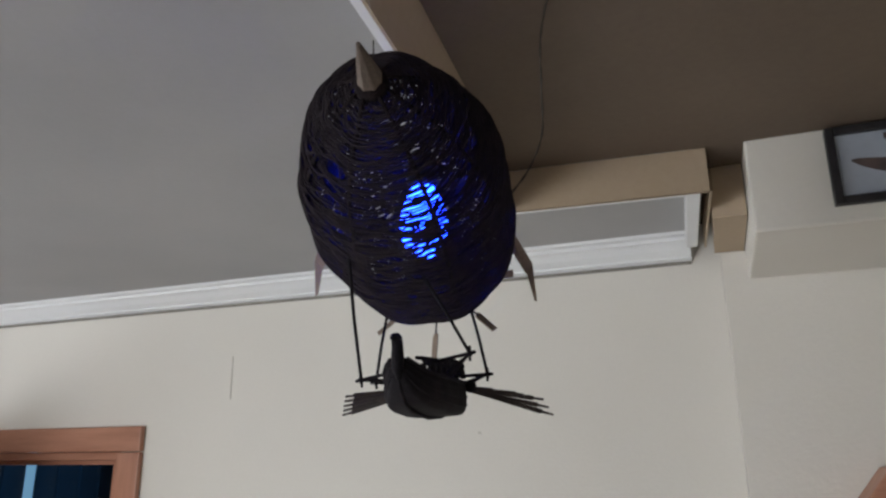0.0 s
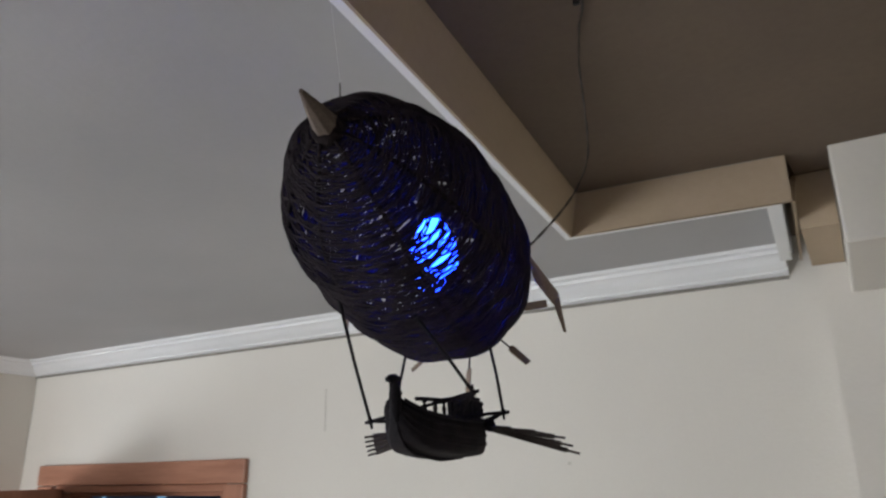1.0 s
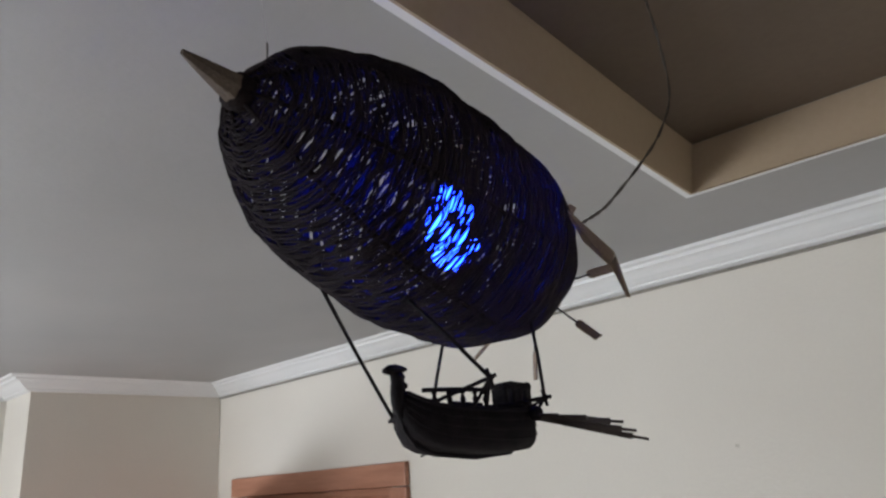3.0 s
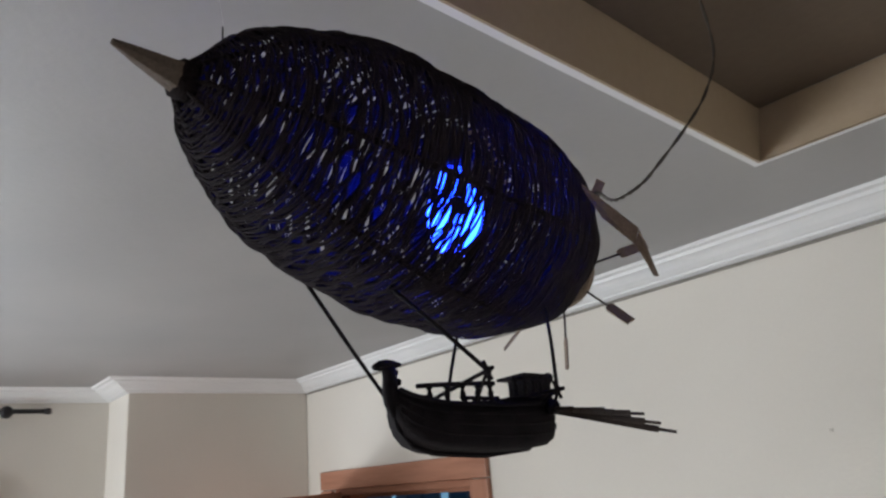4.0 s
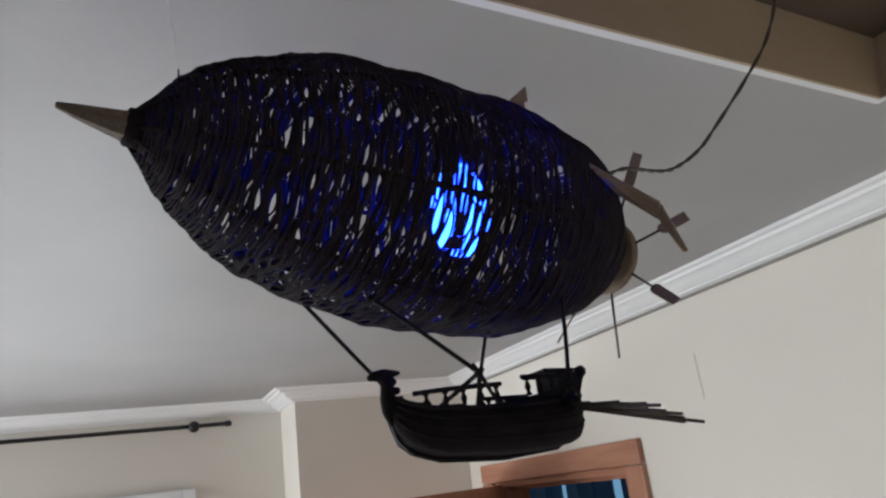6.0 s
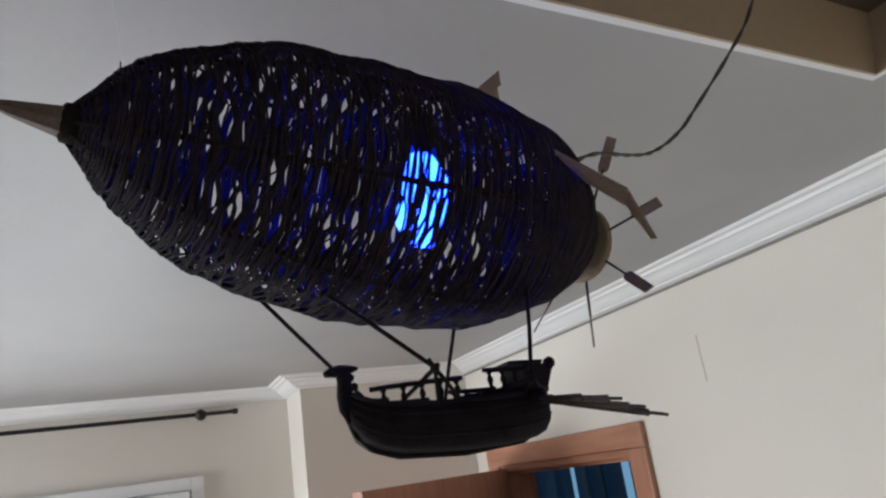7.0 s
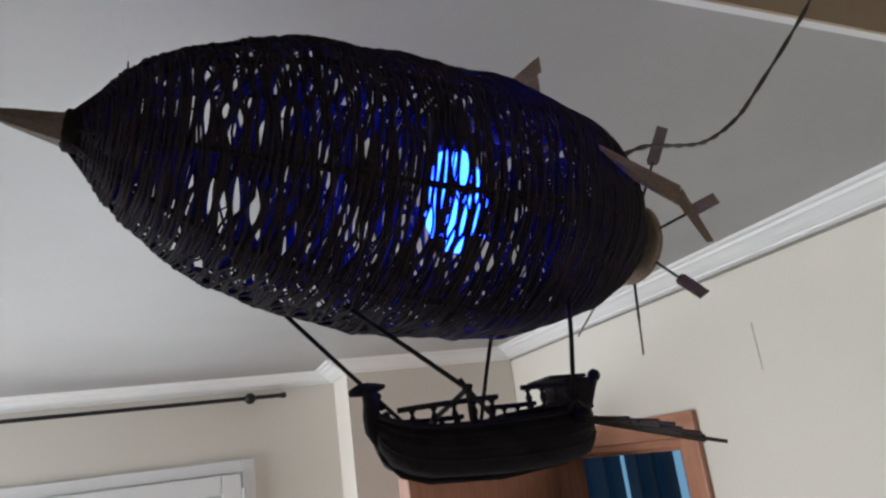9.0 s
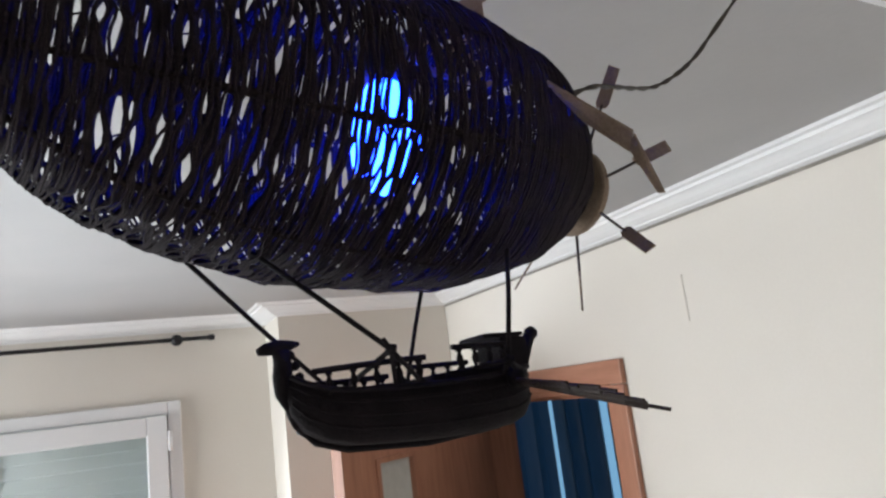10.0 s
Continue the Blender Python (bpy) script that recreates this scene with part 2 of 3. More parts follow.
# scuffs on the north wall
for nm, dims in (("wall_scuff", (0.259, 0.263, -0.0012, 0.002, 2.171, 2.280)), ("wall_nail_hole", (0.919, 0.925, -0.0012, 0.002, 2.074, 2.080))):
    slab(nm, MARK, dims, None, "faint grey mark on the cream wall", kind="structure", category="mark")


# ---- door ----
def doorway():
    th = tagged(new("door_1"), "reddish brown wooden doorway with its door standing open", "door", kind="structure")
    th.location = (-0.466, 0, 0)
    X = 0.466

    def p(name, dims, m=WOOD, parent=th, label="", bevel=0.004):
        bm = bmesh.new()
        box(bm, dims[0] + X, dims[1] + X, *dims[2:])
        return part(name, bm, m, parent, label, bevel=bevel)
    p("casing", (-0.075, 0.0, -0.016, 0.0, 0, 2.044))
    p("casing", (-0.932, -0.857, -0.016, 0.0, 0, 2.044))
    p("casing", (-0.932, 0.0, -0.017, 0.0, 2.046, 2.11), WOOD_H)
    p("jamb", (-0.099, -0.0765, 0.001, 0.122, 0, 2.022))
    p("jamb", (-0.8555, -0.833, 0.001, 0.122, 0, 2.022))
    p("jamb", (-0.8555, -0.0765, 0.001, 0.122, 2.024, 2.0455), WOOD_H)
    p("stop", (-0.110, -0.100, 0.045, 0.085, 0, 2.012), bevel=0.002)
    p("stop", (-0.8325, -0.1105, 0.045, 0.085, 2.012, 2.0235), WOOD_H, bevel=0.002)
    # the leaf, hinged on the west jamb and swung into the room
    ang = math.atan2(-0.662, 0.417)
    hinge = Matrix.Translation((-0.838 + X, -0.022, 0)) @ Matrix.Rotation(ang, 4, "Z")
    W, T, Z1 = 0.782, 0.036, 2.036
    bm = bmesh.new()
    a, b, g0, g1 = 0.468, 0.630, 0.45, 1.906
    for d in ((0, a, 0, T, 0.008, Z1), (b, W, 0, T, 0.008, Z1), (a, b, 0, T, 0.008, g0), (a, b, 0, T, g1, Z1)):
        box(bm, *d, xf=hinge)
    leaf = part("leaf", bm, WOOD, th)
    bm = bmesh.new()
    box(bm, a + 0.002, b - 0.002, T * 0.35, T * 0.65, g0 + 0.002, g1 - 0.002, xf=hinge)
    part("pane", bm, FROST, leaf, "narrow frosted glass pane")
    for d in ((a - 0.014, a + 0.001, g0, g1), (b - 0.001, b + 0.014, g0, g1), (a - 0.014, b + 0.014, g1 - 0.001, g1 + 0.014), (a - 0.014, b + 0.014, g0 - 0.014, g0 + 0.001)):
        for y0, y1 in ((-0.006, 0.006), (T - 0.006, T + 0.006)):
            bm = bmesh.new()
            box(bm, d[0], d[1], y0, y1, d[2], d[3], xf=hinge)
            part("glazing_bead", bm, WOOD, leaf)
    for z in (0.25, 1.05, 1.80):
        bm = bmesh.new()
        lathe(bm, [(0.006, z - 0.045), (0.006, z + 0.045)], 10, hinge @ Matrix.Translation((0.0, -0.004, 0)))
        part("hinge", bm, BLACK, leaf, "dark metal hinge", smooth=True)
    for s in (-1, 1):
        bm = bmesh.new()
        y = -0.001 if s < 0 else T + 0.001
        tube(bm, [hinge @ Vector((W - 0.055, y, 1.03)), hinge @ Vector((W - 0.055, y + s * 0.045, 1.03)), hinge @ Vector((W - 0.17, y + s * 0.05, 1.03))], 0.009, 10)
        part("door_handle", bm, BLACK, leaf, "dark metal lever handle", smooth=True)
    return th


doorway()

# the room beyond the door: its dimness is in the dark wall colour
structure("wall_bedroom", DARK, [(-2.2, 1.4, 2.30, 2.40, 0, 2.6), (-2.3, -2.2, 0.12, 2.4, 0, 2.6), (1.4, 1.5, 0.12, 2.4, 0, 2.6)], "walls of the room beyond the door, dimness painted in dark blue", "wall")
structure("ceiling_bedroom", DARK, [(-2.3, 1.5, 0.12, 2.4, 2.6, 2.7)], "ceiling of the room beyond the door, dimness painted in dark blue", "ceiling")
structure("floor_bedroom", FLOOR, [(-2.3, 1.5, 0.12, 2.4, -0.05, 0.0)], "tiled floor of the room beyond the door", "floor")


def curtain(y0, y1, x, folds, seed):
    """A hanging cloth with deep soft folds, along the bedroom's west wall."""
    rnd = random.Random(seed)
    bm = bmesh.new()
    n, ph = folds * 10, rnd.random() * 6
    cols = []
    for i in range(n + 1):
        u = i / n
        a = u * folds * 2 * math.pi + ph + 0.7 * math.sin(5 * u + ph)
        cols.append([(x + (0.030 + 0.010 * math.sin(3 * u + ph)) * math.sin(a), y0 + (y1 - y0) * u + 0.010 * math.sin(2 * a), z) for z in (0.05, 0.8, 1.6, 2.42)])
    for back in (0.0, 0.003):
        vs = [[bm.verts.new((px + back, py, pz)) for px, py, pz in c] for c in cols]
        for a, b in zip(vs, vs[1:]):
            for k in range(3):
                bm.faces.new((a[k], b[k], b[k + 1], a[k + 1]))
    return tagged(part("curtain", bm, BLUE, smooth=True), "blue cloth curtain hanging in soft folds", "curtain", "bedroom curtains")


curtain(0.20, 1.022, -2.06, 6, 1)
curtain(1.086, 1.418, -2.06, 3, 2)
curtain(1.428, 2.10, -2.06, 5, 3)
slab("bedroom_window", SLIT, (-2.197, -2.192, 0.25, 1.90, 0.9, 2.3), None, "bedroom window glowing blue behind its curtains", category="window", kind="structure")
bm = bmesh.new()
tube(bm, [(-2.06, 0.13, 2.435), (-2.06, 2.29, 2.435)], 0.012, 10)
tagged(part("curtain_rail", bm, BLACK, smooth=True), "dark curtain rail in the room beyond the door", "curtain rail")


# ---- window, rod ----
def window():
    th = tagged(new("window_1"), "white plastic window with a hinged sash", "window", kind="structure")
    th.location = (XW, WY1, 0.85)
    L = Matrix.Translation((-XW, -WY1, -0.85))

    def p(name, dims, m=PVC, parent=th, label="", bevel=0.004):
        bm = bmesh.new()
        box(bm, *dims, xf=L)
        return part(name, bm, m, parent, label, bevel=bevel)
    o, s = XW + 0.018, 0.045
    p("frame_bar", (XW - 0.07, o, WY1 - s, WY1, 0.85, WZ1))
    p("frame_bar", (XW - 0.07, o, WY0, WY0 + s, 0.85, WZ1))
    p("frame_bar", (XW - 0.07, o, WY0 + s, WY1 - s, WZ1 - s, WZ1))
    p("frame_bar", (XW - 0.07, o, WY0 + s, WY1 - s, 0.85, 0.85 + s))
    mid = (WY0 + WY1) / 2
    for y0, y1 in ((mid + 0.003, WY1 - s - 0.004), (WY0 + s + 0.004, mid - 0.003)):
        z0, z1, w = 0.85 + s + 0.004, WZ1 - s - 0.004, 0.068
        sash = p("sash", (XW - 0.05, o + 0.014, y1 - w, y1, z0, z1))
        p("sash_rail", (XW - 0.05, o + 0.014, y0, y0 + w, z0, z1), parent=sash)
        p("sash_rail", (XW - 0.05, o + 0.014, y0 + w, y1 - w, z1 - w, z1), parent=sash)
        p("sash_rail", (XW - 0.05, o + 0.014, y0 + w, y1 - w, z0, z0 + w), parent=sash)
        pane = p("pane", (XW - 0.02, XW - 0.014, y0 + w, y1 - w, z0 + w, z1 - w), GLASS, sash, "clear glass pane", 0)
        pane.visible_shadow = False
    for z in (1.06, 2.03):
        bm = bmesh.new()
        lathe(bm, [(0.008, z - 0.035), (0.008, z + 0.035)], 10, L @ Matrix.Translation((o + 0.010, WY1 - s + 0.004, 0)))
        part("hinge", bm, PVC, th, "white hinge barrel", smooth=True)
    p("handle", (o + 0.014, o + 0.04, mid + 0.02, mid + 0.045, 1.40, 1.53), label="white window handle")
    return th


window()


def shutter():
    th = tagged(new("window_shutter"), "pale grey louvred shutter outside the window", "shutter")
    th.location = (XW - 0.22, -1.6, 0.85)
    L = Matrix.Translation((-(XW - 0.22), 1.6, -0.85))

    def p(name, dims, parent=th):
        bm = bmesh.new()
        box(bm, *dims, xf=L)
        return part(name, bm, GREY, parent, bevel=0.003)
    x0, x1 = XW - 0.24, XW - 0.20
    for y0, y1 in ((-2.24, -2.18), (-1.66, -1.60), (-1.06, -0.96)):
        p("stile", (x0, x1, y0, y1, 0.85, 2.17))
    for y0, y1 in ((-2.178, -1.662), (-1.598, -1.062)):
        p("shutter_rail", (x0, x1, y0, y1, 2.10, 2.17))
        p("shutter_rail", (x0, x1, y0, y1, 0.85, 0.92))
        for k in range(24):
            z = 0.935 + k * 0.049
            bm = bmesh.new()
            box(bm, -0.027, 0.027, y0, y1, -0.004, 0.004, xf=L @ Matrix.Translation((XW - 0.22, 0, z + 0.02)) @ Matrix.Rotation(radians(76), 4, "Y"))
            part("slat", bm, GREY, th)
    return th


shutter()
slab("backdrop", OUT, (XW - 1.2, XW - 1.19, -4, 0.5, 0, 3.2), None, "pale overcast daylight beyond the window", kind="structure", category="backdrop")


def curtain_rod():
    th = tagged(new("curtain_rod"), "black metal curtain rod with a round finial above the window", "curtain rod")
    y1, x, z = -0.870, XW + 0.033, 2.385
    th.location = (x, y1, z)
    L = Matrix.Translation((-x, -y1, -z))
    bm = bmesh.new()
    tube(bm, [(x, -2.6, z), (x, y1, z)], 0.0075, 12)
    part("rod", bm, BLACK, th, smooth=True, xf=L)
    bm = bmesh.new()
    bmesh.ops.create_uvsphere(bm, u_segments=18, v_segments=12, radius=0.021, matrix=Matrix.Translation((x, -0.994, z - 0.002)))
    part("ball", bm, BLACK, th, smooth=True, xf=L)
    bm = bmesh.new()
    lathe(bm, [(0.010, -0.012), (0.011, -0.004), (0.011, 0.004), (0.008, 0.010)], 12, Matrix.Translation((x, y1, z)) @ Matrix.Rotation(radians(-90), 4, "X"))
    part("end_cap", bm, BLACK, th, smooth=True, xf=L)
    for y in (-1.04, -2.4):
        bm = bmesh.new()
        tube(bm, [(XW + 0.001, y, z), (x, y, z)], 0.006, 10)
        part("bracket", bm, BLACK, th, smooth=True, xf=L)


curtain_rod()


# ---- picture on the lintel ----
def picture():
    th = tagged(new("picture"), "small black-framed print of a curved brown shape on blue-grey paper", "picture")
    x0, x1, z0, z1, y = 1.604, 1.804, 2.372, 2.490, -0.423
    th.location = ((x0 + x1) / 2, y, z0)
    L = Matrix.Translation((-(x0 + x1) / 2, -y, -z0))

    def p(name, dims, m, parent=th, bevel=0.0):
        bm = bmesh.new()
        box(bm, *dims, xf=L)
        return part(name, bm, m, parent, bevel=bevel)
    w = 0.012
    for d in ((x0, x0 + w, z0, z1), (x1 - w, x1, z0, z1), (x0 + w, x1 - w, z0, z0 + w), (x0 + w, x1 - w, z1 - w, z1)):
        p("frame_bar", (d[0], d[1], y - 0.014, y, d[2], d[3]), FRAME, bevel=0.002)
    sheet = p("print", (x0 + w, x1 - w, y - 0.006, y - 0.001, z0 + w, z1 - w), PAPER)
    bm = bmesh.new()
    c = (x0 + x1) / 2
    top, bot = [], []
    for i in range(17):
        u = i / 16
        wd = 0.017 * math.sin(math.pi * u) ** 0.6 + 0.0015
        mid = 2.438 - 0.014 * math.sin(math.pi * u)
        top.append((x0 + 0.03 + u * 0.146, mid + wd * 0.55))
        bot.append((x0 + 0.03 + u * 0.146, mid - wd * 0.75))
    ring = [(a, b) for a, b in top] + [(a, b) for a, b in bot[::-1]]
    f = [bm.verts.new((a, y - 0.0062, b)) for a, b in ring]
    k = [bm.verts.new((a, y - 0.0072, b)) for a, b in ring]
    bm.faces.new(f)
    bm.faces.new(k[::-1])
    for i in range(len(f)):
        bm.faces.new((f[i], f[(i + 1) % len(f)], k[(i + 1) % len(f)], k[i]))
    part("drawn_shape", bm, INK, sheet, "curved tapering brown shape", xf=L)
    for i, (bx, bw) in enumerate(((x0 + 0.075, 0.011), (x0 + 0.091, 0.006), (x0 + 0.102, 0.011), (x0 + 0.118, 0.010), (x0 + 0.133, 0.012))):
        p("letter_bar", (bx, bx + bw, y - 0.0068, y - 0.0062, 2.464, 2.474), INK, sheet)
    for bx, bw in ((x0 + 0.08, 0.018), (x0 + 0.104, 0.026), (x0 + 0.136, 0.012)):
        p("letter_bar", (bx, bx + bw, y - 0.0068, y - 0.0062, 2.391, 2.395), INK, sheet)


picture()


def wall_cabinet():
    th = tagged(new("wall_cabinet"), "reddish brown wooden wall cabinet with a gabled top", "cabinet")
    th.location = (1.735, -0.092, 1.745)
    bm = bmesh.new()
    pts = [(-0.12, 0.0), (0.14, 0.0), (0.14, 0.21), (0.03, 0.275), (-0.075, 0.262), (-0.12, 0.205)]
    a = [bm.verts.new((x, -0.001, z)) for x, z in pts]
    b = [bm.verts.new((x, -0.09, z)) for x, z in pts]
    bm.faces.new(a[::-1])
    bm.faces.new(b)
    for i in range(len(pts)):
        bm.faces.new((a[i], a[(i + 1) % len(pts)], b[(i + 1) % len(pts)], b[i]))
    body = part("body", bm, WOOD_H, th, bevel=0.004)
    bm = bmesh.new()
    box(bm, -0.09, 0.11, -0.104, -0.091, 0.02, 0.19)
    part("door", bm, WOOD, th, bevel=0.003)


wall_cabinet()

# ---- the airship lamp ----
NOSE_TIP, SCALE = Vector((1.2866, -1.2854, 2.2147)), 0.8025
AX = Vector((-0.2579, 0.9621, -0.0885)).normalized()
UP = Vector((-0.0536, 0.0772, 0.9956))
UP = (UP - AX * UP.dot(AX)).normalized()
LAT = AX.cross(UP)
SHIP = Matrix((AX * SCALE, LAT * SCALE, UP * SCALE)).transposed().to_4x4()
SHIP.translation = NOSE_TIP
BACK = SHIP.inverted()
lamp = tagged(new("airship_lamp"), "woven dark cord airship lamp, lit blue, with a wooden ship beneath", "lamp")
lamp.matrix_world = SHIP

PROF = [(0.036, 0.008), (0.041, 0.0115), (0.046, 0.018), (0.055, 0.0305), (0.067, 0.041), (0.085, 0.0525), (0.110, 0.0645), (0.145, 0.0745), (0.185, 0.080), (0.225, 0.083),
        (0.265, 0.0835), (0.300, 0.081), (0.335, 0.0745), (0.360, 0.0645), (0.381, 0.052), (0.3955, 0.040), (0.405, 0.029), (0.4090, 0.019), (0.4105, 0.009)]


def radius(s, a=0.0):
    for (s0, r0), (s1, r1) in zip(PROF, PROF[1:]):
        if s <= s1:
            r = r0 + (r1 - r0) * max(0.0, (s - s0) / (s1 - s0))
            break
    else:
        r = PROF[-1][1]
    k = min(1.0, r / 0.05)
    return r + k * (0.0022 * noise.noise((s * 26, 1.7 * math.cos(a), 1.7 * math.sin(a))) + 0.0011 * noise.noise((s * 85, 3 * math.cos(a), 3 * math.sin(a))) + 0.0014 * math.sin(s * 95 + 0.8 * math.sin(a)) * (0.5 + 0.5 * math.sin(a)))


NR, RA0 = 8, radians(-22)
RIBS = [RA0 + 2 * math.pi * k / NR + 0.08 * math.sin(3.1 * k) for k in range(NR)]


def arch(s):
    """How far the basket's middle line rises towards the tail."""
    f = min(1.0, max(0.0, (s - 0.20) / 0.14))
    return 0.0058 * f * f * (3 - 2 * f) + 0.0014 * math.exp(-((s - 0.075) / 0.03) ** 2) - 0.003 * max(0.0, (s - 0.38) / 0.04)


def on_body(s, a, lift=0.0):
    r = radius(s, a) + lift
    return Vector((s, r * math.cos(a), r * math.sin(a) + arch(s)))


# the nose ring carries ribs and cords
bm = bmesh.new()
lathe(bm, [(0.0075, 0.032), (0.0105, 0.034), (0.0110, 0.040), (0.0095, 0.044)], 14, Matrix.Rotation(radians(90), 4, "Y"))
envelope = part("envelope", bm, RIBM, lamp, "dark cord and cane basket body", smooth=True)
for a in RIBS:
    bm = bmesh.new()
    ss = [0.037 + (0.410 - 0.037) * (i / 30) for i in range(31)]
    tube(bm, [on_body(s, a + 0.06 * math.sin(9 * s + 4 * a), 0.0006) for s in ss], [0.0013 + 0.0008 * min(1.0, i / 8) for i in range(31)], 6)
    part("rib", bm, RIBM, envelope, smooth=True)

rnd = random.Random(5)
SEG = 12


def partings(k):
    """Places in a bay where the cords are pushed apart: along, middle of the bay's width, half height, width."""
    mid = (RIBS[k] + (RIBS[(k + 1) % NR] + (2 * math.pi if k == NR - 1 else 0))) / 2
    deg = (math.degrees(mid) + 180) % 360 - 180
    if -70 < deg < 25:                    # flank: tall slits
        n, s0, s1, w0, w1, h0, h1 = 100, 0.084, 0.290, 0.0024, 0.0046, 0.12, 0.28
    elif -115 < deg < -69:                # belly: short wide holes
        n, s0, s1, w0, w1, h0, h1 = 120, 0.095, 0.352, 0.0034, 0.0054, 0.07, 0.15
    elif 0 < deg < 70:                    # shoulder: short holes
        n, s0, s1, w0, w1, h0, h1 = 124, 0.085, 0.350, 0.0025, 0.0043, 0.05, 0.12
    else:                                 # the other side: loose
        n, s0, s1, w0, w1, h0, h1 = 52, 0.070, 0.370, 0.0056, 0.0098, 0.22, 0.42
    out = []
    for i in range(n):
        s = s0 + (s1 - s0) * (i + rnd.uniform(-0.3, 1.3)) / n
        keep = 0.55 + 0.9 * noise.noise((s * 22, k * 5.3, 2.1))
        if rnd.random() < keep + 0.35:
            out.append((s, rnd.choice((0.27, 0.5, 0.73)) + rnd.uniform(-0.1, 0.1), rnd.uniform(h0, h1), rnd.uniform(w0, w1)))
    if -70 < deg < 25:                    # wider slits before the bulb
        out += [(0.232 + 0.0066 * i + rnd.uniform(-0.001, 0.001), 0.5 + rnd.uniform(-0.08, 0.08), 0.46, 0.0046) for i in range(8)]
    if 25 <= deg < 70 or -25 < deg < 25:  # the small loose patch near the tail
        out += [(0.334 + 0.0068 * i, 0.66 if deg < 25 else 0.22, 0.28, 0.0056) for i in range(5)]
    return out


BAYS = [partings(k) for k in range(NR)]


def parted(k, f, s):
    """How far the cord at s is pushed along the body at the share f of the bay."""
    d = 0.0
    for g, m, h, w in BAYS[k]:
        u, v = s - g, (f - m) / h
        if abs(u) < 0.010 and abs(v) < 1:
            d += w * 0.5 * (1 if u > 0 else -1) * math.exp(-(u / 0.0036) ** 2) * (1 - v * v) ** 0.8
    return d


s_now = 0.0405
weft = 0
while s_now < 0.4102:
    u = (s_now - 0.04) / 0.37
    thick = 0.00056 + 0.00018 * rnd.random() + 0.00016 * min(1.0, max(0.0, (s_now - 0.29) / 0.04)) + 0.00022 * max(0.0, 1 - u / 0.12)
    pts = []
    tilt, tp, out = 0.0014 * rnd.uniform(-1, 1), rnd.uniform(0, 6.28), 0.0004 * rnd.gauss(0, 1)
    for k in range(NR):
        a0, a1 = RIBS[k], RIBS[(k + 1) % NR] + (2 * math.pi if k == NR - 1 else 0)
        bow = 0.0005 * rnd.gauss(0, 1)
        side = 1 if (k + weft) % 2 else -1
        for j in range(SEG):
            f = j / SEG
            a = a0 + (a1 - a0) * f
            s = s_now + tilt * math.sin(a + tp)
            s += parted(k, f, s) + bow * math.sin(math.pi * f) ** 0.8 + 0.00007 * rnd.gauss(0, 1)
            s = min(max(s, 0.038), 0.4104)
            pts.append(on_body(s, a, side * 0.0022 * math.cos(math.pi * f) + out))
    if weft % 2 == 0:
        bm = bmesh.new()
    n, rings = len(pts), []
    for i, p in enumerate(pts):
        d = (pts[(i + 1) % n] - pts[i - 1]).normalized()
        o = Vector((0, p.y, p.z)).normalized()
        b = d.cross(o).normalized()
        rings.append([bm.verts.new(p + o * (math.sin(q) * thick * 0.8) + b * (math.cos(q) * thick * 1.15)) for q in [2 * math.pi * m / 5 for m in range(5)]])
    for i in range(n):
        a, b = rings[i], rings[(i + 1) % n]
        for m in range(5):
            bm.faces.new((a[m], a[(m + 1) % 5], b[(m + 1) % 5], b[m]))
    if weft % 2:
        part("cord", bm, CORD, envelope, smooth=True)
    weft += 1
    lean = (radius(s_now + 0.004) - radius(s_now - 0.004)) / 0.008
    s_now += 0.00086 * rnd.uniform(0.8, 1.2) / math.sqrt(1 + lean * lean)
if weft % 2:
    part("cord", bm, CORD, envelope, smooth=True)

# nose cone of four slats
bm = bmesh.new()
prev = None
for s, w, h, dz in ((0.0, 0.0012, 0.0016, 0.0015), (0.012, 0.0038, 0.0042, 0.0008), (0.033, 0.0076, 0.0078, 0.0)):
    ring = [bm.verts.new((s, y * w, z * h + dz)) for y, z in ((-1, -0.35), (-0.45, -1), (0.45, -1), (1, -0.35), (1, 0.6), (0.4, 1), (-0.4, 1), (-1, 0.6))]
    if prev:
        for i in range(8):
            bm.faces.new((prev[i], prev[(i + 1) % 8], ring[(i + 1) % 8], ring[i]))
    else:
        bm.faces.new(ring[::-1])
    prev = ring
bm.faces.new(prev)
part("nose_cone", bm, NOSE, lamp, "grey-brown wooden nose cone", bevel=0.0004)


def plate(name, pts, thick, parent, material, label="", split=0):
    """A thin flat plate through a closed outline of points, with rounded edges."""
    pts = [Vector(p) for p in pts]
    nrm = (pts[1] - pts[0]).cross(pts[-1] - pts[0]).normalized() * (thick / 2)
    bm = bmesh.new()
    a = [bm.verts.new(p + nrm) for p in pts]
    b = [bm.verts.new(p - nrm) for p in pts]
    bm.faces.new(a)
    bm.faces.new(b[::-1])
    for i in range(len(pts)):
        bm.faces.new((a[i], a[(i + 1) % len(pts)], b[(i + 1) % len(pts)], b[i]))
    return part(name, bm, material, parent, label, bevel=thick * 0.2)


